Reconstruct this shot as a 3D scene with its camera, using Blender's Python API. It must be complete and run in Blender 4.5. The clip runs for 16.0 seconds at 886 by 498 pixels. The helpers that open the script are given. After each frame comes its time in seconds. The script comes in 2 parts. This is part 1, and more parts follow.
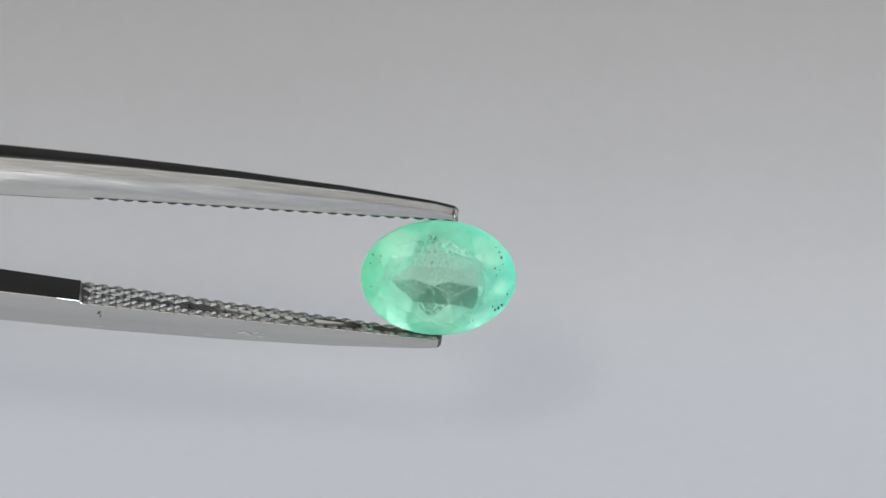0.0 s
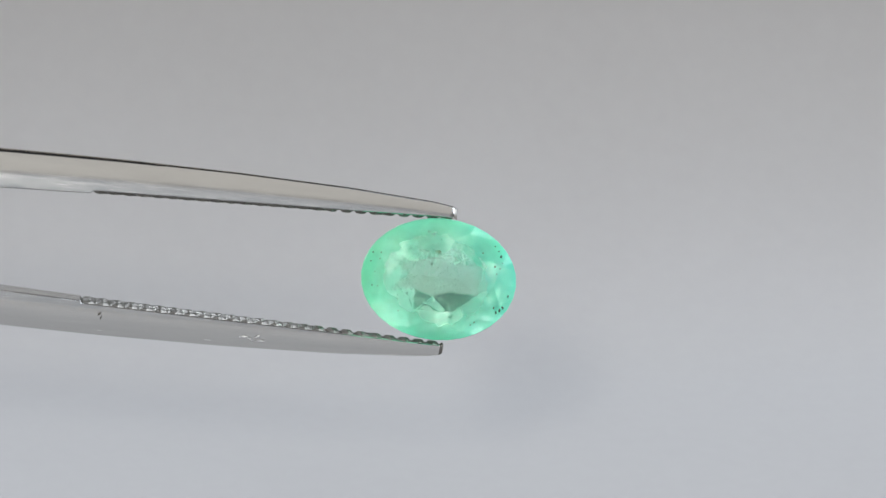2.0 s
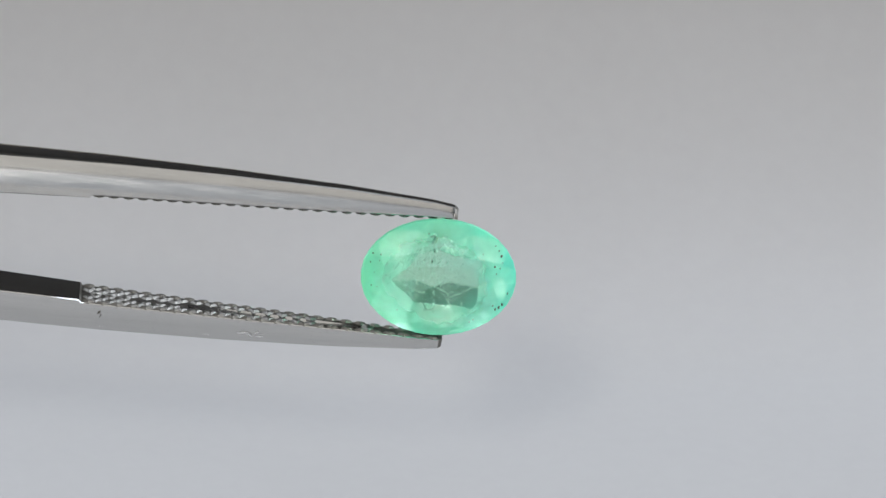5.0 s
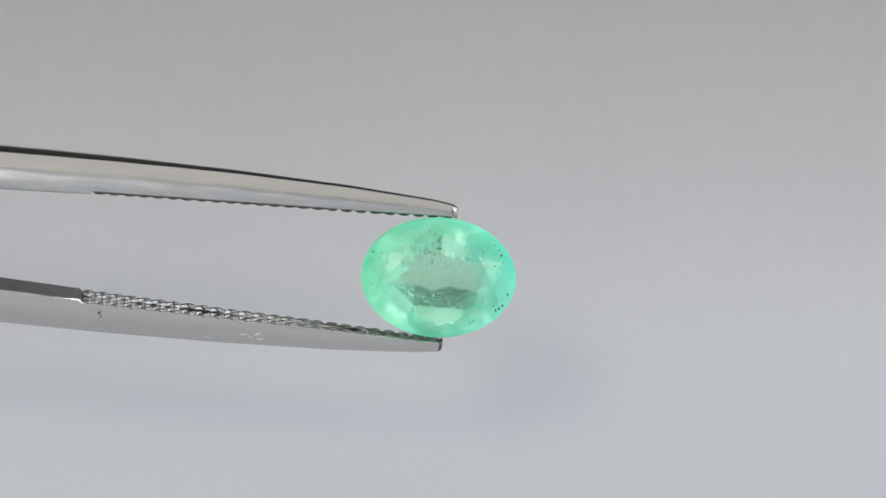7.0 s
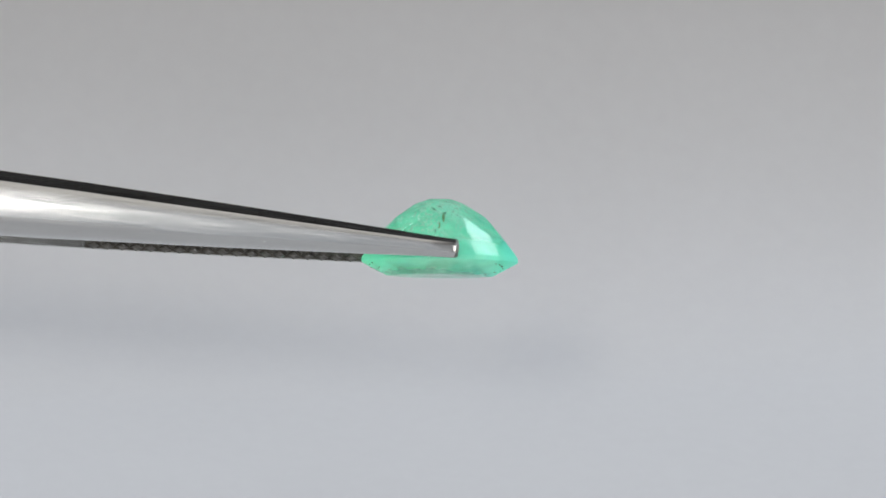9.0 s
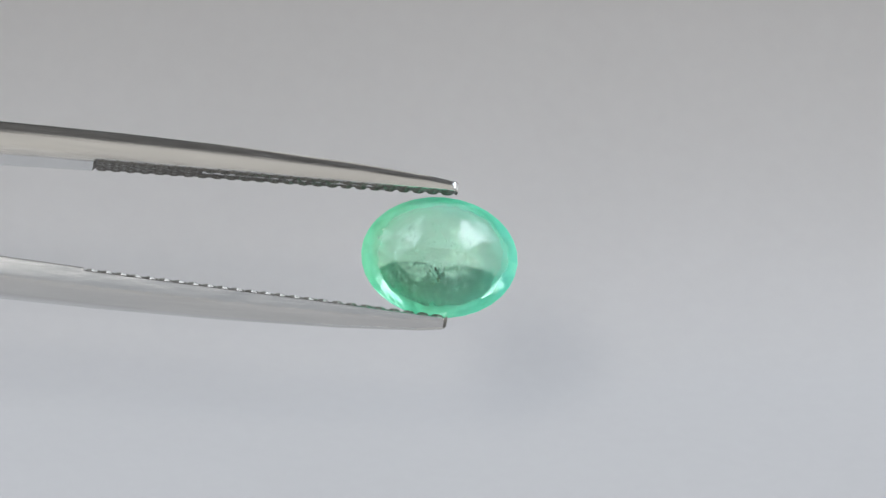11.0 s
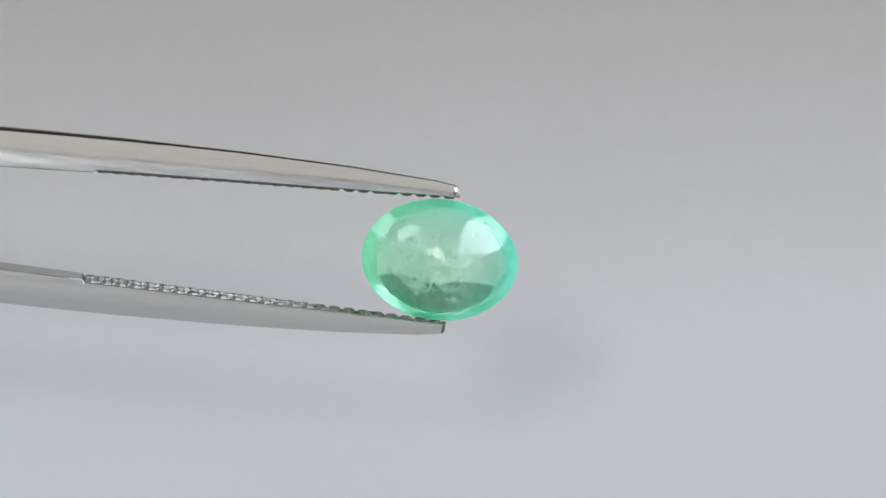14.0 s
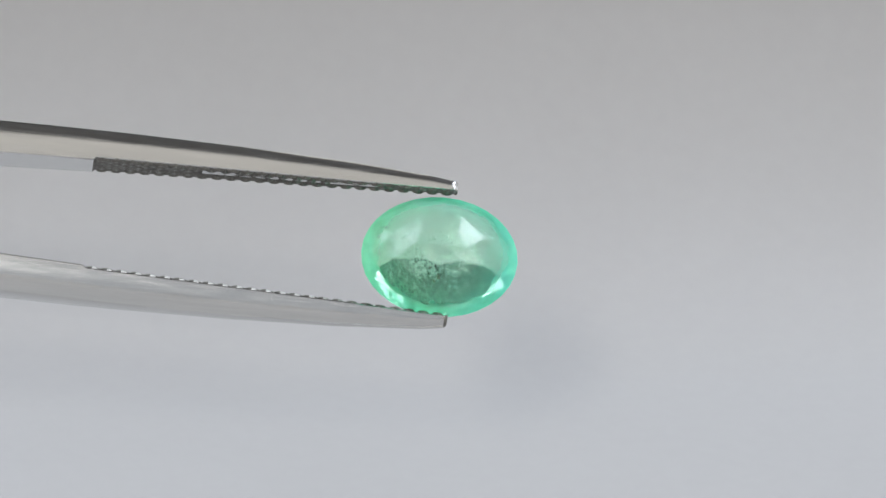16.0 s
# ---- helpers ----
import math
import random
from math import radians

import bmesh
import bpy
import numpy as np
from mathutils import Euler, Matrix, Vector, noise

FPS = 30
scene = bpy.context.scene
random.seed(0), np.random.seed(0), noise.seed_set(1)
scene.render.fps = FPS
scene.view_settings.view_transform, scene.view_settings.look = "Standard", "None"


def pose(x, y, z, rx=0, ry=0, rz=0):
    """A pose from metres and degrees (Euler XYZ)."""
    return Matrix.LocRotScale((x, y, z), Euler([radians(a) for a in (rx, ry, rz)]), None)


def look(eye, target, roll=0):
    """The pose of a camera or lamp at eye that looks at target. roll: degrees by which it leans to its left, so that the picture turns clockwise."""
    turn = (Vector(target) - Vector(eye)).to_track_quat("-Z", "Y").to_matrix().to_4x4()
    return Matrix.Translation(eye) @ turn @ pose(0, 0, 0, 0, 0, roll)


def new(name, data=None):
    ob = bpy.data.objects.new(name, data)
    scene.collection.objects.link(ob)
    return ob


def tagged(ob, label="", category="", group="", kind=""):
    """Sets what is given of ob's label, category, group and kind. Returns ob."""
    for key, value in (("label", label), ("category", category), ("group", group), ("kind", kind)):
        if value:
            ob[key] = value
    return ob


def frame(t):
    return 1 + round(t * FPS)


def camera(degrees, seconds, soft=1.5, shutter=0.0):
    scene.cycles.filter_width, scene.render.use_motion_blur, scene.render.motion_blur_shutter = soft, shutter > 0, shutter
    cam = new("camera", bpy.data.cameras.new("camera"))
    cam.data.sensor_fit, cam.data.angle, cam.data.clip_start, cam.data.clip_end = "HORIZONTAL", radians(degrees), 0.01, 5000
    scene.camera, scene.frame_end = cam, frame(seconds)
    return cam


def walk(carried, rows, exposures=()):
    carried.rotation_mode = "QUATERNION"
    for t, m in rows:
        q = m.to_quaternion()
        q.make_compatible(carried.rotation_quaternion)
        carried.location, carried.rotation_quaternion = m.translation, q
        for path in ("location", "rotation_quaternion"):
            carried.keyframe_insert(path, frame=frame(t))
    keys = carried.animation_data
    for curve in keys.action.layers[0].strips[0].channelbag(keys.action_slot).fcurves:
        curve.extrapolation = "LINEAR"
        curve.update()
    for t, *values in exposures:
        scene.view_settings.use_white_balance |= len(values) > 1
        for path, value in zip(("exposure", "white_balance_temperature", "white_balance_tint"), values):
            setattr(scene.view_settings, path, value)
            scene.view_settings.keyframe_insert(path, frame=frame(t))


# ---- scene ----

# Units: one step S is the side of the stone plane's measuring grid, 34.75 steps to a millimetre.
S = 1 / 34750
TILT = 20.0            # the camera looks down by this much
AIM = Vector((0, 0, 0.022))
FAR = 0.22
FORWARD = Vector((0, math.cos(radians(TILT)), -math.sin(radians(TILT))))
UP = Vector((0, math.sin(radians(TILT)), math.cos(radians(TILT))))

cam = camera(11.71, 16.0)
EYE = look(AIM - FORWARD * FAR, AIM)
walk(cam, [(0.0, EYE), (16.0, EYE)], exposures=[(0.0, -0.36), (6.5, -0.32), (9.0, -0.30), (16.0, -0.29)])

# ---------------------------------------------------------------- world and light
world = bpy.data.worlds.new("world")
scene.world = world
world.use_nodes = True
world.node_tree.nodes["Background"].inputs[0].default_value = (0.75, 0.85, 1.0, 1)
world.node_tree.nodes["Background"].inputs[1].default_value = 0.3


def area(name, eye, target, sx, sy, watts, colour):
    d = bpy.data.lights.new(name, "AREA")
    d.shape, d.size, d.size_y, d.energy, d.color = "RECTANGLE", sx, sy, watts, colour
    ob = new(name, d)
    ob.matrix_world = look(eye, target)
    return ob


# daylight in the window behind the camera, two lamps over the table's sides, two soft boxes that face the stone;
# added, unseen: a ceiling fill for the steel's reflections, a small lamp above the camera that throws the shadow
area("window_daylight", (0.0, -1.74, 0.73), (0.0, 0.0, 0.73), 1.7, 1.64, 3.0, (0.95, 0.97, 1.0))
area("ceiling_fill", (0.0, -0.79, 1.72), (0.0, -0.79, 0.0), 2.2, 1.86, 9.4, (1.0, 0.97, 0.92))
area("side_lamp_west", (-1.05, 0.32, 0.80), (0.0, 0.05, 0.0), 1.1, 0.9, 23.0, (0.81, 0.885, 1.0))
area("side_lamp_east", (1.05, 0.32, 0.80), (0.0, 0.05, 0.0), 1.1, 0.9, 31.0, (0.81, 0.885, 1.0))
area("soft_box_front", (-0.287, -1.152, 0.551), (0.0, 0.0, 0.022), 0.45, 0.65, 4.2, (1.0, 0.98, 0.95))
area("soft_box_east", (0.831, -0.604, 0.24), (0.0, 0.0, 0.022), 0.38, 0.42, 2.6, (1.0, 0.98, 0.95))
area("shadow_lamp", (-0.199, -1.259, 0.714), (0.0, 0.0, 0.022), 0.12, 0.12, 8.0, (1.0, 0.97, 0.92))


# ---------------------------------------------------------------- materials
def material(name):
    m = bpy.data.materials.new(name)
    m.use_nodes = True
    nt = m.node_tree
    return m, nt.nodes, nt.links, nt.nodes["Principled BSDF"]


def textured(name, dark, light, rough, scale, stretch=(1, 1, 1), bump=0.1, bump_scale=None, metal=0.0, spread=0.1, distance=0.0001):
    """Noise at two sizes between two colours, with fine relief."""
    m, n, l, p = material(name)
    co = n.new("ShaderNodeTexCoord")
    mp = n.new("ShaderNodeMapping")
    mp.inputs["Scale"].default_value = stretch
    l.new(co.outputs["Object"], mp.inputs["Vector"])
    big = n.new("ShaderNodeTexNoise")
    big.inputs["Scale"].default_value = scale
    big.inputs["Detail"].default_value = 5
    fine = n.new("ShaderNodeTexNoise")
    fine.inputs["Scale"].default_value = bump_scale or scale * 9
    fine.inputs["Detail"].default_value = 4
    for t in (big, fine):
        l.new(mp.outputs[0], t.inputs["Vector"])
    mix = n.new("ShaderNodeMix")
    mix.inputs[0].default_value = 0.4
    l.new(big.outputs[0], mix.inputs[2])
    l.new(fine.outputs[0], mix.inputs[3])
    ramp = n.new("ShaderNodeValToRGB")
    ramp.color_ramp.elements[0].position, ramp.color_ramp.elements[1].position = 0.35, 0.65
    ramp.color_ramp.elements[0].color, ramp.color_ramp.elements[1].color = (*dark, 1), (*light, 1)
    l.new(mix.outputs[0], ramp.inputs[0])
    l.new(ramp.outputs[0], p.inputs["Base Color"])
    rr = n.new("ShaderNodeMapRange")
    rr.inputs[3].default_value, rr.inputs[4].default_value = rough - spread, rough + spread
    l.new(fine.outputs[0], rr.inputs[0])
    l.new(rr.outputs[0], p.inputs["Roughness"])
    b = n.new("ShaderNodeBump")
    b.inputs["Strength"].default_value, b.inputs["Distance"].default_value = bump, distance
    l.new(fine.outputs[0], b.inputs["Height"])
    l.new(b.outputs[0], p.inputs["Normal"])
    p.inputs["Metallic"].default_value = metal
    return m


PAPER = textured("white_paper", (0.311, 0.306, 0.303), (0.331, 0.326, 0.323), 0.85, 25, bump=0.05, bump_scale=900)
PLASTER = textured("wall_plaster", (0.48, 0.48, 0.485), (0.54, 0.54, 0.54), 0.9, 3, bump=0.2, bump_scale=60)
DARK_WALL = textured("dark_wall", (0.032, 0.030, 0.028), (0.042, 0.039, 0.036), 0.9, 3, bump=0.2, bump_scale=60)
GREY_CEILING = textured("grey_ceiling", (0.20, 0.20, 0.195), (0.25, 0.25, 0.24), 0.9, 3, bump=0.2, bump_scale=60)
FLOORING = textured("floor_boards", (0.16, 0.11, 0.07), (0.24, 0.17, 0.11), 0.5, 4, (1, 8, 1), bump=0.1)
WOOD = textured("table_wood", (0.30, 0.22, 0.15), (0.38, 0.29, 0.2), 0.45, 6, (1, 10, 1), bump=0.1)
STEEL = textured("brushed_steel", (0.58, 0.575, 0.56), (0.64, 0.632, 0.612), 0.21, 3200, (0.02, 1, 1), bump=0.55, bump_scale=11000, metal=1.0, spread=0.12, distance=0.00001)
TOOTH = textured("knurled_steel", (0.13, 0.124, 0.112), (0.23, 0.22, 0.20), 0.42, 1500, bump=0.2, metal=1.0, distance=0.00001)
FRESH = textured("scratched_steel", (0.75, 0.75, 0.74), (0.85, 0.85, 0.84), 0.4, 3000, metal=1.0, distance=0.00001)
DARK_STEEL = textured("dark_steel", (0.05, 0.047, 0.04), (0.16, 0.15, 0.13), 0.5, 2500, bump=0.3, metal=0.8, distance=0.00001)
FRAME = textured("window_paint", (0.75, 0.75, 0.74), (0.8, 0.8, 0.79), 0.5, 10)


def emerald():
    """Clear pale green with a cloudy, deeper green rim; yellower on one side, bluer on the other."""
    m, n, l, p = material("pale_emerald")
    p.inputs["IOR"].default_value = 1.57
    p.inputs["Transmission Weight"].default_value = 1.0

    def noise(scale, detail):
        t = n.new("ShaderNodeTexNoise")
        t.inputs["Scale"].default_value, t.inputs["Detail"].default_value = scale, detail
        l.new(co.outputs["Object"], t.inputs["Vector"])
        return t.outputs[0]

    def spread(value, a, b, c, d):
        t = n.new("ShaderNodeMapRange")
        for k, v in enumerate((a, b, c, d)):
            t.inputs[k + 1].default_value = v
        l.new(value, t.inputs[0])
        return t.outputs[0]

    def maths(kind, a, b):
        t = n.new("ShaderNodeMath")
        t.operation = kind
        for k, v in enumerate((a, b)):
            if isinstance(v, float):
                t.inputs[k].default_value = v
            else:
                l.new(v, t.inputs[k])
        return t.outputs[0]

    def two_tone(value, a, b):
        t = n.new("ShaderNodeValToRGB")
        t.color_ramp.elements[0].color, t.color_ramp.elements[1].color = (*a, 1), (*b, 1)
        l.new(value, t.inputs[0])
        return t.outputs[0]

    co = n.new("ShaderNodeTexCoord")
    sep = n.new("ShaderNodeSeparateXYZ")
    l.new(co.outputs["Object"], sep.inputs[0])
    blotch, streak = noise(520, 4), noise(1400, 5)
    # hue wanders across the stone
    hue = maths("ADD", spread(sep.outputs[0], -0.004, 0.004, 0.0, 0.75), maths("MULTIPLY", blotch, 0.9))
    hue = maths("ADD", hue, -0.33)
    l.new(two_tone(hue, (0.73, 1.0, 0.77), (0.69, 1.0, 0.85)), p.inputs["Base Color"])
    green = two_tone(hue, (0.30, 1.0, 0.56), (0.22, 0.96, 0.80))
    # polish is worn on the pavilion
    l.new(spread(sep.outputs[1], 0.0, 0.0016, 0.015, 0.20), p.inputs["Roughness"])
    cracks = n.new("ShaderNodeTexVoronoi")
    cracks.feature = "DISTANCE_TO_EDGE"
    cracks.inputs["Scale"].default_value = 1500
    l.new(co.outputs["Object"], cracks.inputs["Vector"])
    relief = n.new("ShaderNodeBump")
    relief.inputs["Distance"].default_value = 0.00005
    l.new(spread(sep.outputs[1], 0.0006, 0.0018, 0.0, 0.36), relief.inputs["Strength"])
    l.new(maths("ADD", noise(1700, 4), maths("MULTIPLY", spread(cracks.outputs["Distance"], 0.0, 0.12, 0.0, 1.0), 0.35)), relief.inputs["Height"])
    l.new(relief.outputs[0], p.inputs["Normal"])
    cloud = n.new("ShaderNodeBsdfTranslucent")
    soft = n.new("ShaderNodeBsdfDiffuse")
    for shader in (cloud, soft):
        l.new(green, shader.inputs[0])
    milk = n.new("ShaderNodeMixShader")
    milk.inputs[0].default_value = 0.35
    l.new(cloud.outputs[0], milk.inputs[1])
    l.new(soft.outputs[0], milk.inputs[2])
    # clear in the middle, cloudier towards the girdle
    flat = n.new("ShaderNodeVectorMath")
    flat.operation = "MULTIPLY"
    flat.inputs[1].default_value = (1 / 0.0040, 0, 1 / 0.0031)
    l.new(co.outputs["Object"], flat.inputs[0])
    reach = n.new("ShaderNodeVectorMath")
    reach.operation = "LENGTH"
    l.new(flat.outputs[0], reach.inputs[0])
    uneven = maths("ADD", reach.outputs["Value"], maths("ADD", maths("MULTIPLY", blotch, 0.5), maths("MULTIPLY", streak, 0.35)))
    amount = maths("MULTIPLY", spread(uneven, 0.86, 1.40, 0.13, 0.56), spread(sep.outputs[1], -0.0003, 0.0012, 1.0, 0.55))
    mix = n.new("ShaderNodeMixShader")
    l.new(amount, mix.inputs[0])
    l.new(p.outputs[0], mix.inputs[1])
    l.new(milk.outputs[0], mix.inputs[2])
    l.new(mix.outputs[0], n["Material Output"].inputs[0])
    return m


EMERALD = emerald()
SPECK = textured("dark_inclusion", (0.01, 0.012, 0.008), (0.03, 0.03, 0.015), 0.6, 3000)


def feather():
    """Thin, half clear, pale fracture."""
    m, n, l, p = material("pale_feather")
    clear = n.new("ShaderNodeBsdfTransparent")
    pale, lit = n.new("ShaderNodeBsdfDiffuse"), n.new("ShaderNodeBsdfTranslucent")
    for shader in (pale, lit):
        shader.inputs[0].default_value = (0.92, 1.0, 0.95, 1)
    both, mix = n.new("ShaderNodeMixShader"), n.new("ShaderNodeMixShader")
    l.new(pale.outputs[0], both.inputs[1])
    l.new(lit.outputs[0], both.inputs[2])
    mix.inputs[0].default_value = 0.38
    l.new(clear.outputs[0], mix.inputs[1])
    l.new(both.outputs[0], mix.inputs[2])
    l.new(mix.outputs[0], n["Material Output"].inputs[0])
    return m


FEATHER = feather()
BROWN = textured("brown_inclusion", (0.10, 0.07, 0.01), (0.16, 0.12, 0.03), 0.6, 3000)


# ---------------------------------------------------------------- mesh helpers
def mesh_from(name, verts, faces, mat, smooth=False):
    me = bpy.data.meshes.new(name)
    me.from_pydata([tuple(v) for v in verts], [], faces)
    me.update()
    me.materials.append(mat)
    if smooth:
        for f in me.polygons:
            f.use_smooth = True
    return me


def part(name, bm, mat, parent=None, label="", smooth=False):
    me = bpy.data.meshes.new(name)
    bm.to_mesh(me)
    bm.free()
    me.materials.append(mat)
    for f in me.polygons:
        f.use_smooth = smooth
    ob = new(name, me)
    if parent:
        ob.parent = parent
    return tagged(ob, label) if label else ob


def box(bm, x0, x1, y0, y1, z0, z1):
    m = Matrix.Translation(((x0 + x1) / 2, (y0 + y1) / 2, (z0 + z1) / 2)) @ Matrix.Diagonal((x1 - x0, y1 - y0, z1 - z0, 1))
    bmesh.ops.create_cube(bm, size=1, matrix=m)
    return bm


# ---------------------------------------------------------------- the room
def room():
    lo, hi = -0.75, 1.75
    tagged(part("floor", box(bmesh.new(), -2, 2, -1.8, 2, lo - 0.1, lo), FLOORING), "brown wooden floor of the room", "floor", kind="structure")
    tagged(part("ceiling", box(bmesh.new(), -2, 2, -1.8, 2, hi, hi + 0.1), GREY_CEILING), "plain grey ceiling", "ceiling", kind="structure")
    tagged(part("wall_north", box(bmesh.new(), -2, 2, 2, 2.12, lo - 0.1, hi + 0.1), DARK_WALL), "dark plain wall beyond the table", "wall", kind="structure")
    tagged(part("wall_east", box(bmesh.new(), 2, 2.12, -1.92, 2.12, lo - 0.1, hi + 0.1), PLASTER), "plain white plaster wall", "wall", kind="structure")
    tagged(part("wall_west", box(bmesh.new(), -2.12, -2, -1.92, 2.12, lo - 0.1, hi + 0.1), PLASTER), "plain white plaster wall", "wall", kind="structure")
    bm = bmesh.new()
    for b in ((-2, -0.9, lo - 0.1, hi + 0.1), (0.9, 2, lo - 0.1, hi + 0.1), (-0.9, 0.9, lo - 0.1, -0.14), (-0.9, 0.9, 1.6, hi + 0.1)):
        box(bm, b[0], b[1], -1.92, -1.8, b[2], b[3])
    tagged(part("wall_south", bm, PLASTER), "plain white wall with a window opening", "wall", kind="structure")
    bm = bmesh.new()
    for b in ((-0.9, -0.85, -0.14, 1.6), (0.85, 0.9, -0.14, 1.6), (-0.85, 0.85, -0.14, -0.09), (-0.85, 0.85, 1.55, 1.6)):
        box(bm, b[0], b[1], -1.9, -1.83, b[2], b[3])
    tagged(part("window_1", bm, FRAME), "white painted window frame in the wall", "window", kind="structure")


room()


def table():
    top = new("table")
    tagged(top, "light brown wooden table under the paper sheet", "table")
    part("tabletop", box(bmesh.new(), -0.6, 0.6, -0.4, 0.6, -0.03, -0.0006), WOOD, top)
    for x in (-0.55, 0.5):
        for y in (-0.35, 0.5):
            part("leg", box(bmesh.new(), x, x + 0.05, y, y + 0.05, -0.75, -0.03), WOOD, top)


table()


def paper_sweep():
    """A sheet that lies on the table and curves up behind."""
    y1, rad, bend = 0.034, 0.025, 80
    line = [(-0.30, 0.0), (y1 * 0.5, 0.0)]
    for i in range(33):
        a = radians(bend) * i / 32
        line.append((y1 + rad * math.sin(a), rad - rad * math.cos(a)))
    bm = bmesh.new()
    xs = [-0.3 + 0.05 * i for i in range(13)]
    grid = [[bm.verts.new((x, y, z)) for x in xs] for y, z in line]
    for a, b in zip(grid, grid[1:]):
        for i in range(len(xs) - 1):
            bm.faces.new((a[i], a[i + 1], b[i + 1], b[i]))
    bm.normal_update()
    bmesh.ops.solidify(bm, geom=bm.faces[:], thickness=0.0003)
    ob = part("paper_backdrop", bm, PAPER, smooth=True)
    ob.matrix_world = pose(0, 0, 0, 0, 0, 7)
    return tagged(ob, "seamless white paper sheet curving up behind", "backdrop", kind="structure")


paper_sweep()


# ---------------------------------------------------------------- the tweezers
TIP = 23.0             # where the jaws end
KNURL = -620.0         # where the knurled pads begin


def along(u, table_):
    us = [a for a, _ in table_]
    return float(np.interp(u, us, [b for _, b in table_]))


INNER = [(-3400, 4), (-2600, 28), (-1500, 66), (-771, 89), (-620, 94), (-371, 100), (-171, 104), (-21, 108), (23, 109)]
OUTER = [(-3400, 64), (-2600, 92), (-1500, 134), (-771, 155), (-571, 156), (-371, 154), (-171, 148), (-21, 138.5), (10, 134), (23, 132)]
WIDTH = [(-3400, 130), (-2000, 150), (-1200, 138), (-771, 113), (-620, 100), (-371, 76), (-171, 54), (-21, 37), (23, 33)]
TOOTH_HIGH = 4.6


def groove(u):
    """Depth of the boat-shaped hollow in the pad."""
    t = (u + 280) / 160
    return 0.0 if abs(t) >= 1 else 9.0 * (1 - t * t) ** 0.6


def arm(parent, side):
    """One springy arm; side is 1 or -1. It is lofted from cross-sections."""
    us = [-3400, -3000, -2600, -2200, -1800, -1500, -1250, -1000, -900, -800, -700, KNURL - 3, KNURL + 1]
    us += [KNURL + 10 + i * 12 for i in range(52)] + [10, 17, 21, TIP]
    rings = []
    for u in us:
        zi, zo, hw = along(u, INNER), along(u, OUTER), along(u, WIDTH) / 2
        thick = zo - zi
        if u > KNURL:
            zi += TOOTH_HIGH
        end = max(0.0, (u - 15) / 8)
        zo -= 3.5 * end ** 2
        hw -= 2.5 * end ** 2
        g, gw = groove(u), min(12.0, hw * 0.33)
        sag = 0.07 * hw
        # the sides bulge: upright at the inner face, leaning in towards the outer one
        ho = hw - 0.31 * thick
        flank = [(hw - 0.31 * thick * q ** 2.6, zo - thick + 1.5 + q * (thick - sag - 4.3)) for q in (0.2, 0.4, 0.6, 0.8, 1.0)]
        sec = [(-hw + 1.5, zi), (-gw, zi), (-gw * 0.5, zi + g * 0.8), (0, zi + g), (gw * 0.5, zi + g * 0.8), (gw, zi), (hw - 1.5, zi), (hw, zi + 1.5)]
        sec += flank + [(ho - 1.0, zo - sag - 0.9)]
        for k in (0.92, 0.7, 0.45, 0.2, 0.0, -0.2, -0.45, -0.7, -0.92):
            sec.append((ho * k, zo - sag * k * k))
        sec += [(-ho + 1.0, zo - sag - 0.9)] + [(-y, z) for y, z in reversed(flank)]
        sec.append((-hw, zi + 1.5))
        rings.append([Vector((u * S, y * S, z * side * S)) for y, z in sec])
    bm = bmesh.new()
    rows = [[bm.verts.new(v) for v in ring] for ring in rings]
    k = len(rows[0])
    for a, b in zip(rows, rows[1:]):
        for i in range(k):
            bm.faces.new((a[i], a[(i + 1) % k], b[(i + 1) % k], b[i]))
    # the bottom of the knurling is darker than the arm
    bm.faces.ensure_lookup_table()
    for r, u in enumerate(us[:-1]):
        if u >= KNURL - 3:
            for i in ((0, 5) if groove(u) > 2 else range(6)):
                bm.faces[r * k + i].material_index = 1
        # last rings at the tip: darker colour that mutes the side lamp's glint
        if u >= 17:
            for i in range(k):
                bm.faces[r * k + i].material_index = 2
    bm.faces.new(rows[0])
    # end face coloured dark too, against the same bright reflection
    bm.faces.new(rows[-1]).material_index = 1
    bmesh.ops.recalc_face_normals(bm, faces=bm.faces[:])
    for e in bm.edges:
        if len(e.link_faces) == 2 and e.calc_face_angle() > radians(40):
            e.smooth = False
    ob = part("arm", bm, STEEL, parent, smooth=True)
    ob.data.materials.append(DARK_STEEL)
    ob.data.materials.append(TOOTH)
    return ob


def tooth_mesh():
    """A truncated diamond pyramid, its foot at z = 0."""
    verts, faces = [], []
    for k, z in ((0.97, -0.5), (0.84, 1.0), (0.58, 3.9), (0.30, TOOTH_HIGH)):
        verts += [(12.6 * k * S, 0, z * S), (0, 11.3 * k * S, z * S), (-12.6 * k * S, 0, z * S), (0, -11.3 * k * S, z * S)]
    for r in range(3):
        for i in range(4):
            j = (i + 1) % 4
            faces.append((4 * r + i, 4 * r + j, 4 * r + 4 + j, 4 * r + 4 + i))
    faces.append((12, 13, 14, 15))
    return mesh_from("tooth", verts, faces, TOOTH)


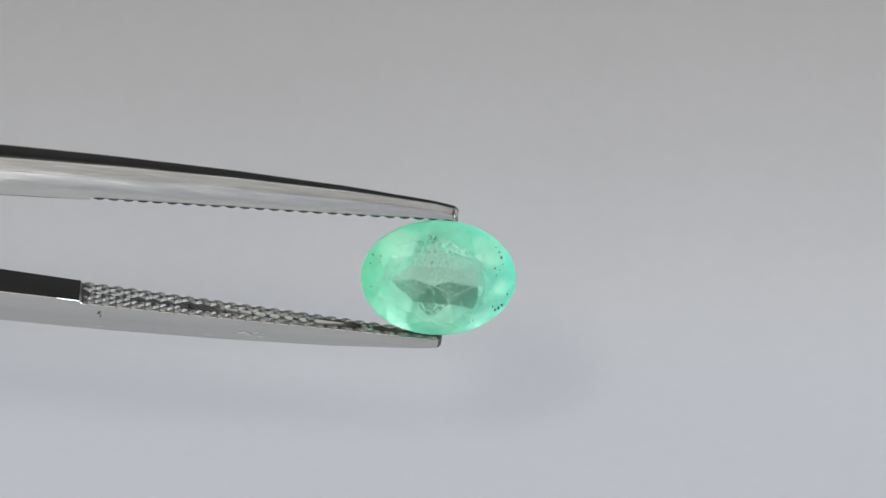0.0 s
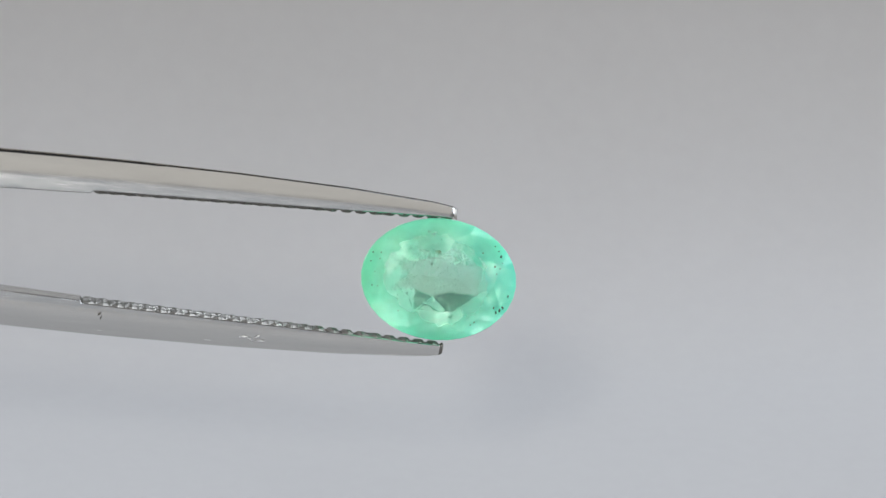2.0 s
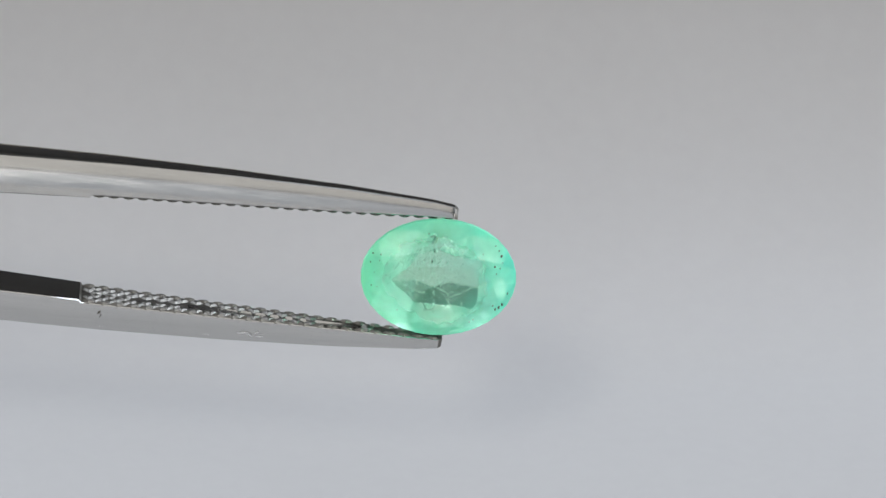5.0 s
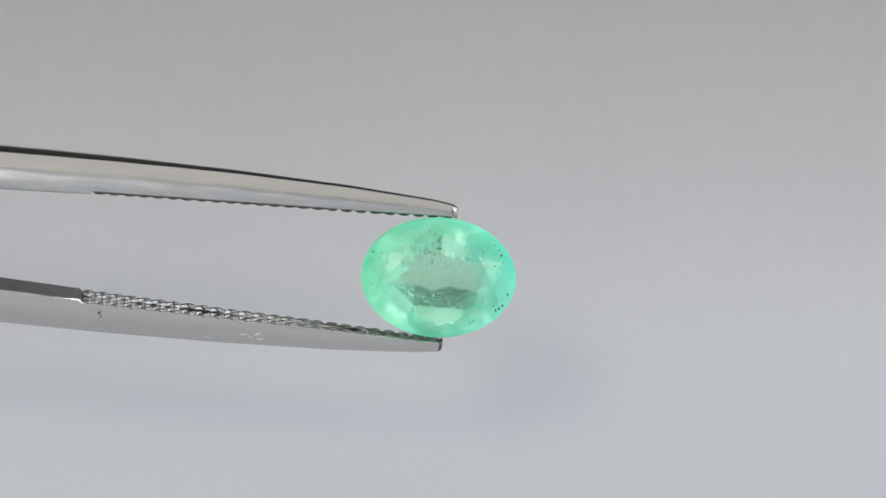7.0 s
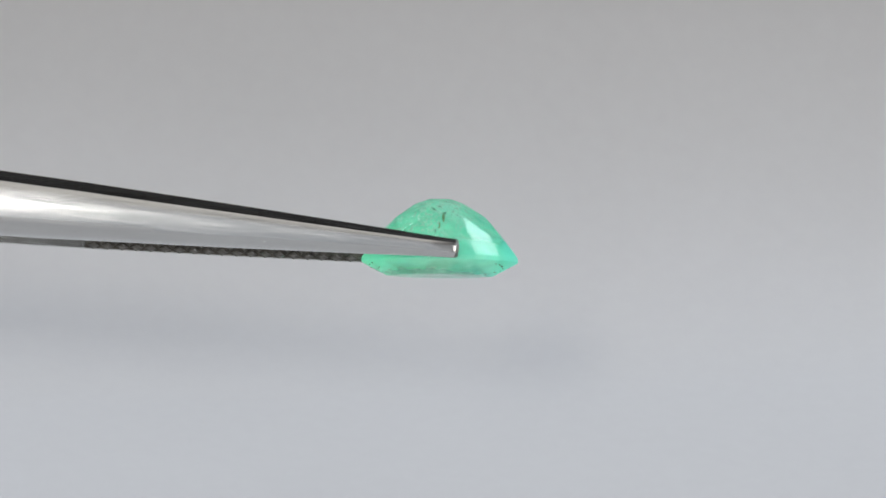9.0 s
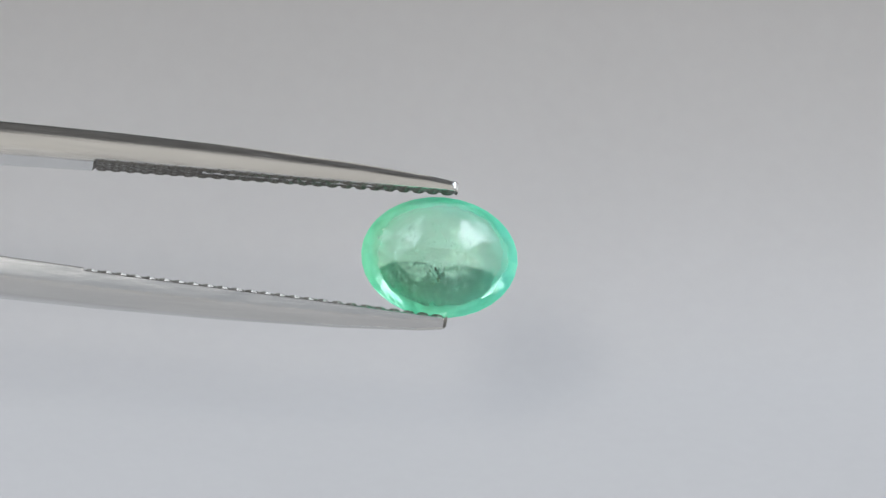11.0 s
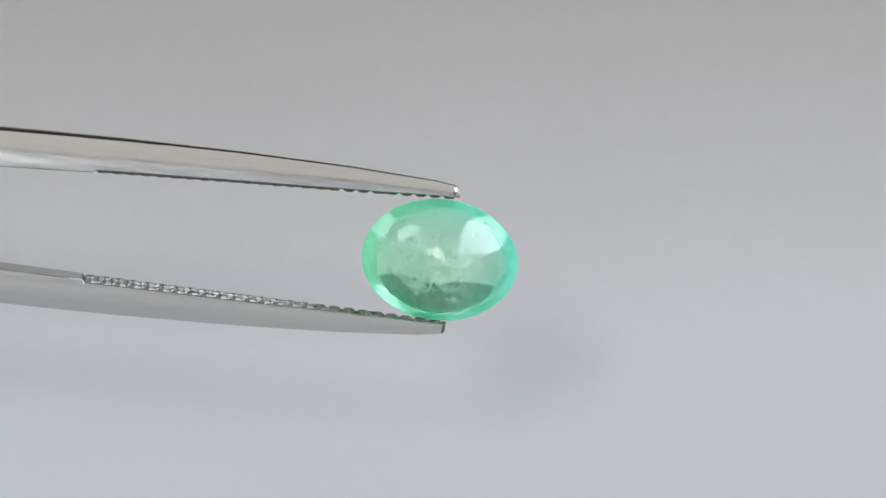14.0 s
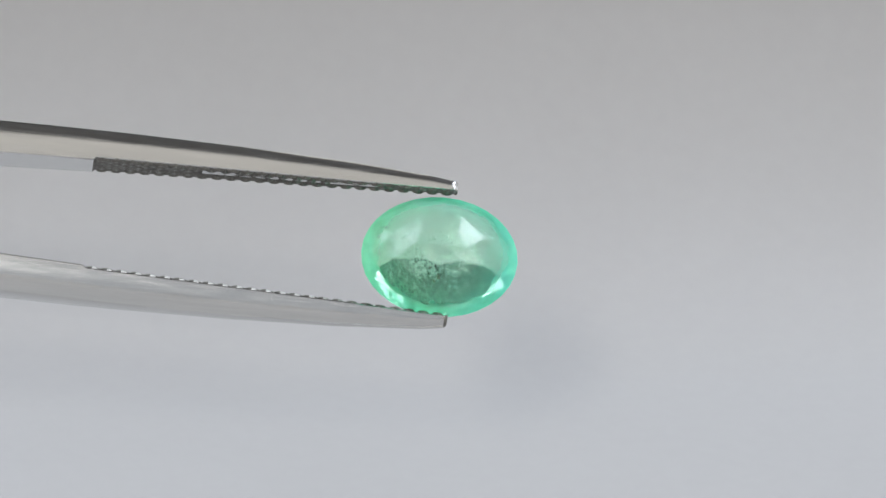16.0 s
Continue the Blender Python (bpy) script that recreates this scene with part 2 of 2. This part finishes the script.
def tweezers():
    root = new("tweezers")
    tagged(root, "brushed steel tweezers with knurled tips gripping the green gem", "tweezers")
    arms = [arm(root, 1), arm(root, -1)]
    bm = bmesh.new()
    box(bm, -3900 * S, -3350 * S, -62 * S, 62 * S, -58 * S, 58 * S)
    bmesh.ops.bevel(bm, geom=bm.edges[:], offset=10 * S, segments=3, affect="EDGES")
    part("joint", bm, STEEL, root, smooth=True)
    # bright nicks in the lower flank
    nick = mesh_from("scratch", [(-1, 0, 0), (-0.2, 0.35, 0), (1, 0.1, 0), (0.1, -0.35, 0), (0, 0, 0.25)], [(0, 3, 4), (3, 2, 4), (2, 1, 4), (1, 0, 4)], FRESH)
    bruise = nick.copy()
    bruise.materials.clear()
    bruise.materials.append(DARK_STEEL)
    for u, q, long, wide, spin in ((-586, 0.30, 5, 3.2, 50), (-583, 0.40, 6, 1.4, 75), (-330, 0.55, 10, 1.6, 10), (-318, 0.62, 8, 1.5, -25), (-306, 0.50, 7, 1.2, 30), (-300, 0.66, 9, 1.1, 5)):
        thick = along(u, OUTER) - along(u, INNER)
        y = along(u, WIDTH) / 2 - 0.31 * thick * q ** 2.6
        z = along(u, INNER) + 1.5 + q * thick
        t = new("scratch", bruise if u < -500 else nick)
        t.parent = arms[1]
        t.matrix_local = Matrix.Translation((u * S, -(y + 0.15) * S, -z * S)) @ pose(0, 0, 0, 90 + math.degrees(math.atan(0.68 * q))) @ pose(0, 0, 0, 0, 0, spin) @ Matrix.Diagonal((long * S, wide * S * 2, S * 1.5, 1))
    me = tooth_mesh()
    for holder, side in zip(arms, (1, -1)):
        for col in range(52):
            u = KNURL + 13 + col * 12.75
            if u > TIP - 6:
                break
            hw = along(u, WIDTH) / 2
            lean = math.atan2(along(u + 20, INNER) - along(u - 20, INNER), 40.0)
            rows = [(sign, row) for sign in (-1, 1) for row in range(6) if (row + col) % 2 == 0]
            for sign, row in rows:
                inset = 6.0 + row * 11.5
                v = sign * (hw - inset)
                if hw - inset < 5 or (groove(u) > 2 and abs(v) < min(12.0, hw * 0.33) + 2):
                    continue
                t = new("tooth", me)
                t.parent = holder
                z = along(u, INNER) + TOOTH_HIGH
                flip = Matrix.Rotation(math.pi, 4, "X") if side > 0 else Matrix.Identity(4)
                room_left = min(1.0, 0.05 + inset / 11.3)
                t.matrix_local = Matrix.Translation((u * S, v * S, side * z * S)) @ Matrix.Rotation(-lean * side, 4, "Y") @ flip @ Matrix.Diagonal((1, room_left, 1, 1))
    return root


TWEEZERS = tweezers()


# ---------------------------------------------------------------- the gem
A, B = 139.0, 108.0
SHIFT = -15.0          # the girdle sits a little to the table's side of the jaws' middle


def gem():
    """An oval mixed cut: brilliant crown towards -y, rounded stepped pavilion towards +y."""
    bm = bmesh.new()

    def ring(n, scale, y, turn=0.0, squeeze=1.0):
        out = []
        for i in range(n):
            a = 2 * math.pi * (i + turn) / n
            out.append(bm.verts.new((A * scale * math.cos(a) * S, (SHIFT + y) * S, B * scale * squeeze * math.sin(a) * S)))
        return out

    n = 32
    girdle_c = ring(n, 1.0, -4)
    girdle_p = ring(n, 1.0, 4)
    table_ = ring(8, 0.62, -28)
    for i in (0, 4):
        table_[i].co.x *= 1.1
    mid = ring(8, 0.86, -16.3, 0.5)
    # crown: table, star triangles, bezel kites and girdle facets
    bm.faces.new(table_)
    for i in range(8):
        j = (i + 1) % 8
        bm.faces.new((table_[i], table_[j], mid[i]))
        bm.faces.new((table_[i], mid[i - 1], girdle_c[4 * i], mid[i]))
        g = [girdle_c[(4 * i + k) % n] for k in range(5)]
        for k in range(4):
            bm.faces.new((mid[i], g[k], g[k + 1]))
    for i in range(n):
        j = (i + 1) % n
        bm.faces.new((girdle_c[i], girdle_c[j], girdle_p[j], girdle_p[i]))
    # pavilion: three rows of broad flat facets that close on a short keel
    low = ring(16, 0.80, 43)
    waist = ring(8, 0.61, 75, 0.5)
    cap = ring(8, 0.32, 100, 0.0)
    keel = [bm.verts.new((x * A * S, (SHIFT + 109) * S, 0)) for x in (0.13, -0.13)]
    for i in range(16):
        j = (i + 1) % 16
        g0, g1, g2 = girdle_p[2 * i], girdle_p[2 * i + 1], girdle_p[(2 * i + 2) % n]
        bm.faces.new((g0, g1, low[i]))
        bm.faces.new((g1, low[j], low[i]))
        bm.faces.new((g1, g2, low[j]))
    for i in range(8):
        w0, w1 = waist[i - 1], waist[i]
        l0, l1, l2 = low[2 * i], low[2 * i + 1], low[(2 * i + 2) % 16]
        bm.faces.new((w0, l0, w1))
        bm.faces.new((w1, l0, l1))
        bm.faces.new((w1, l1, l2))
        bm.faces.new((w0, w1, cap[i]))
        bm.faces.new((w1, cap[(i + 1) % 8], cap[i]))
    for i in range(8):
        side = 0 if i in (0, 1, 6, 7) else 1
        nxt_side = 0 if (i + 1) % 8 in (0, 1, 6, 7) else 1
        if side == nxt_side:
            bm.faces.new((cap[i], cap[(i + 1) % 8], keel[side]))
        else:
            bm.faces.new((cap[i], cap[(i + 1) % 8], keel[nxt_side], keel[side]))
    bmesh.ops.recalc_face_normals(bm, faces=bm.faces[:])
    # the stone sits a little askew in the jaws
    bmesh.ops.rotate(bm, cent=(0, SHIFT * S, 0), matrix=Matrix.Rotation(radians(5.0), 3, "Z"), verts=bm.verts[:])
    # polished facets meet in slightly worn edges
    bmesh.ops.bevel(bm, geom=bm.edges[:], offset=1.1 * S, segments=1, affect="EDGES", clamp_overlap=True)
    ob = part("gemstone", bm, EMERALD)
    return tagged(ob, "pale green oval faceted emerald held in the tweezers", "gemstone")


GEM = gem()


# the stone sits turned a little in the jaws
LEAN = Matrix.Translation((0, SHIFT * S, 0)) @ Matrix.Rotation(radians(5.0), 4, "Z") @ Matrix.Translation((0, -SHIFT * S, 0))


def crown(reach, angle):
    """How far the crown's surface lies before the girdle, by relative radius and angle."""
    off = angle % 45.0
    kite = reach * math.cos(radians(min(off, 45.0 - off)))
    star = reach * math.cos(radians(off - 22.5))
    return min(-4.0, max(-28.0, -28 + 24 * (kite - 0.62) / 0.38, -28 + 11.7 * (star - 0.573) / 0.287, -16.3 + 12.3 * (star - 0.86) / 0.135))


def inclusions():
    bm = bmesh.new()
    bmesh.ops.create_icosphere(bm, subdivisions=1, radius=1.0)
    me = bpy.data.meshes.new("inclusion")
    bm.to_mesh(me)
    bm.free()
    me.materials.append(SPECK)
    rng = random.Random(4)
    spots = [(-123, 38, -8, 3), (-126, 22, -4, 2.5), (-111, 28, 0, 2), (-67, 23, 8, 3), (-68, 32, 6, 2), (-90, 2, 10, 2.2), (-99, 4, 4, 2),
             (-78, 12, 14, 2), (-14, 26, 26, 3), (-35, 12, 22, 2), (105, 51, -12, 3.5), (100, 60, -10, 2.5), (93, 68, -8, 2.2), (108, 40, -9, 2),
             (104, 30, -2, 2.4), (112, -44, -6, 3.4), (106, -48, 0, 3), (100, -40, 8, 2.4), (116, -38, 2, 2), (-110, -20, 12, 2), (-70, -60, 10, 2),
             (70, 55, 0, 2), (84, 20, 30, 2.5), (-40, 60, 0, 2.2), (-50, -30, 45, 2.5), (-2, -60, 20, 2), (-20, 80, 6, 2.4), (-48, 40, 30, 2.4), (-60, 28, 40, 2.2)]
    spots += [(-101, -2, 0, 2.4), (-120, -20, 0, 2.2), (-117, 5, 0, 2), (-91, 1, 0, 2), (-98, 24, 0, 2), (-110, 39, 0, 2.2), (94, 33, 0, 3.2), (98, 20, 0, 2.2),
              (106, 8, 0, 2), (125, -18, 0, 2.4), (118, -39, 0, 3.2), (68, -69, 0, 2.2), (62, -74, 0, 2), (-30, 84, 0, 2.4), (-24, 80, 0, 2)]
    for x, z, y, r in spots:
        rim = math.hypot(x / A, z / B)
        if rim > 0.64:
            y = crown(rim, math.degrees(math.atan2(z / B, x / A))) - 0.5
        t = new("inclusion", me)
        t.parent = GEM
        t.matrix_local = LEAN @ Matrix.Translation((x * S, (SHIFT + y) * S, z * S)) @ Matrix.Diagonal((r * S * 0.6, r * S * 0.6, r * S * rng.uniform(0.5, 1.2), 1))

    # specks close under the pavilion
    for x, z, r in ((-54, -38, 2.6), (-50, -34, 2.2), (-47, -32, 1.8), (109, -35, 2.8), (109, -30, 2.4), (110, -26, 1.6), (-81, 5, 2.4), (-81, 23, 2.4), (-5, 34, 3.6),
                    (-137, 7, 2.2), (-88, -2, 1.8), (-72, -18, 1.8), (-95, -8, 1.8), (-97, 2, 1.6), (-126, -40, 2), (92, -68, 2.2), (-46, 80, 2), (65, -70, 1.6),
                    (-79, 60, 2.2), (-72, 56, 2), (-60, 8, 1.6), (-30, 20, 1.8), (-20, -6, 1.6), (97, 72, 1.8), (20, 12, 1.6), (-40, 30, 2), (-52, 44, 1.8)):
        rim = math.hypot(x / A, z / B)
        y = float(np.interp(rim, (0.13, 0.32, 0.61, 0.80, 1.0), (107, 97, 70, 38, 2))) - 8
        t = new("inclusion", me)
        t.parent = GEM
        t.matrix_local = LEAN @ Matrix.Translation((x * 0.97 * S, (SHIFT + y) * S, z * 0.97 * S)) @ Matrix.Diagonal((r * S * 0.6, r * S * 0.6, r * S * rng.uniform(0.6, 1.2), 1))

    # a brown streak, and pale feathers near the pavilion
    brown = me.copy()
    brown.materials.clear()
    brown.materials.append(BROWN)
    for x, y, z, sx, sy, sz, mesh in ((1, 66, 46, 2.6, 11, 3.2, brown), (-6, 50, 47, 1.6, 8, 2.0, brown), (4, 76, 45, 3.6, 3.0, 3.0, me),
                                      (-14, 82, 36, 2.4, 2.6, 2.6, me), (-12, 40, 50, 1.4, 5, 1.6, me)):
        t = new("inclusion", mesh)
        t.parent = GEM
        t.matrix_local = LEAN @ Matrix.Translation((x * S, (SHIFT + y) * S, z * S)) @ Matrix.Diagonal((sx * S, sy * S, sz * S, 1))
    bm = bmesh.new()
    for i in range(620):
        x, z, y = rng.gauss(-12, 44), rng.gauss(6 if i % 3 else 34, 30), rng.uniform(22, 88)
        long = rng.choice((1.2, 1.6, 2, 2, 2.5, 3, 4, 6))
        rim = math.hypot(x / A, z / B)
        if y + long > float(np.interp(rim, (0.13, 0.32, 0.61, 0.80), (107, 97, 70, 38))) - 6 or rim > 0.8:
            continue
        turn = Euler([rng.uniform(0, 6) for _ in range(3)]).to_matrix()
        wide, bend = rng.uniform(0.4, 1.7), rng.uniform(-0.15, 0.15)
        rows = []
        for k in range(5):
            q = k / 4 - 0.5
            w = wide * (1 - 3 * q * q) + 0.08
            spine = Vector((q * 2 * long, bend * long * (q * q) * 4 + rng.uniform(-0.9, 0.9), rng.uniform(-0.9, 0.9)))
            rows.append([bm.verts.new(LEAN @ ((turn @ (spine + Vector((0, w * a, w * b))) + Vector((x, SHIFT + y, z))) * S)) for a, b in ((1, 0), (-0.5, 0.5), (-0.5, -0.5))])
        for a, b in zip(rows, rows[1:]):
            for k in range(3):
                bm.faces.new((a[k], a[(k + 1) % 3], b[(k + 1) % 3], b[k]))
        bm.faces.new(rows[0])
        bm.faces.new(rows[-1][::-1])
    veil = part("veil", bm, FEATHER, GEM, "pale feathery veil inside the stone")
    tagged(veil, kind="stuff")


inclusions()


# ---------------------------------------------------------------- movement
def held(cx, cy, roll, yaw=5.0, slope=5.8):
    """The pose of the gripped gem: its place across the view, and its turn about the tweezers' length."""
    place = AIM + Vector((1, 0, 0)) * (cx - 784) * S + UP * (441 - cy) * S
    return Matrix.Translation(place) @ pose(0, 0, 0, -TILT) @ pose(0, 0, 0, 0, slope) @ pose(0, 0, 0, 0, 0, yaw) @ pose(0, 0, 0, roll)


TURNS = [(0.0, 772.5, 489, 20), (0.3, 772.5, 490, 17), (0.5, 772.5, 494, 9), (0.7, 772.5, 499, -2), (1.0, 772.5, 504, -11), (1.25, 772.5, 505.5, -14),
         (1.5, 772.5, 505.5, -14), (1.75, 772.5, 501, -6), (2.0, 772.5, 496, 4), (2.2, 772.5, 491, 13), (2.4, 772.5, 487, 20.5), (2.7, 772.5, 489, 16),
         (3.0, 772.5, 496, 4), (3.1, 772.5, 498, 1), (3.5, 772.5, 504, -11), (3.8, 772.5, 505, -13), (4.0, 772.5, 504.5, -12), (4.2, 772.5, 501, -6),
         (4.9, 772.5, 488, 18), (5.6, 772.5, 498, 0), (6.1, 772.5, 505, -14), (6.3, 772.5, 505, -13), (6.5, 772.5, 503, -10), (6.7, 772.5, 498, 0), (7.0, 772.5, 491, 10.5),
         (7.3, 772.5, 484, 21), (7.5, 772.5, 480, 28), (7.6, 772, 477, 32), (7.9, 772, 469.5, 45), (8.2, 773, 463, 56), (8.4, 773, 458, 65),
         (8.6, 774, 454, 71), (8.8, 775, 450, 78), (9.0, 777, 446, 85.5), (9.2, 778, 440, 95), (9.7, 777, 438, 118), (10.2, 777, 444, 143),
         (10.7, 777, 449, 164), (11.0, 777, 450.5, 171), (11.3, 777, 451.5, 173), (11.5, 777, 456, 180.5), (11.8, 777, 463, 193), (12.0, 777, 466, 201), (12.15, 777, 467, 204),
         (12.5, 777, 462, 192.5), (13.0, 777, 451.5, 173), (13.35, 777, 447, 164.5), (13.5, 777, 447, 164.5), (14.0, 777, 458.5, 185.5),
         (14.45, 777, 467, 206), (14.6, 777, 466.5, 205), (15.0, 777, 460, 188), (15.5, 777, 450, 169.5), (15.75, 777, 448.5, 166.5), (16.0, 777, 449, 168)]


def motions():
    rows = [(t, held(cx, cy, roll)) for t, cx, cy, roll in TURNS]
    walk(TWEEZERS, rows)
    # the stone sits a little off the jaws' middle
    seat = Matrix.Translation((2.5 * S, 0, 3.0 * S))
    walk(GEM, [(t, m @ seat) for t, m in rows])


motions()
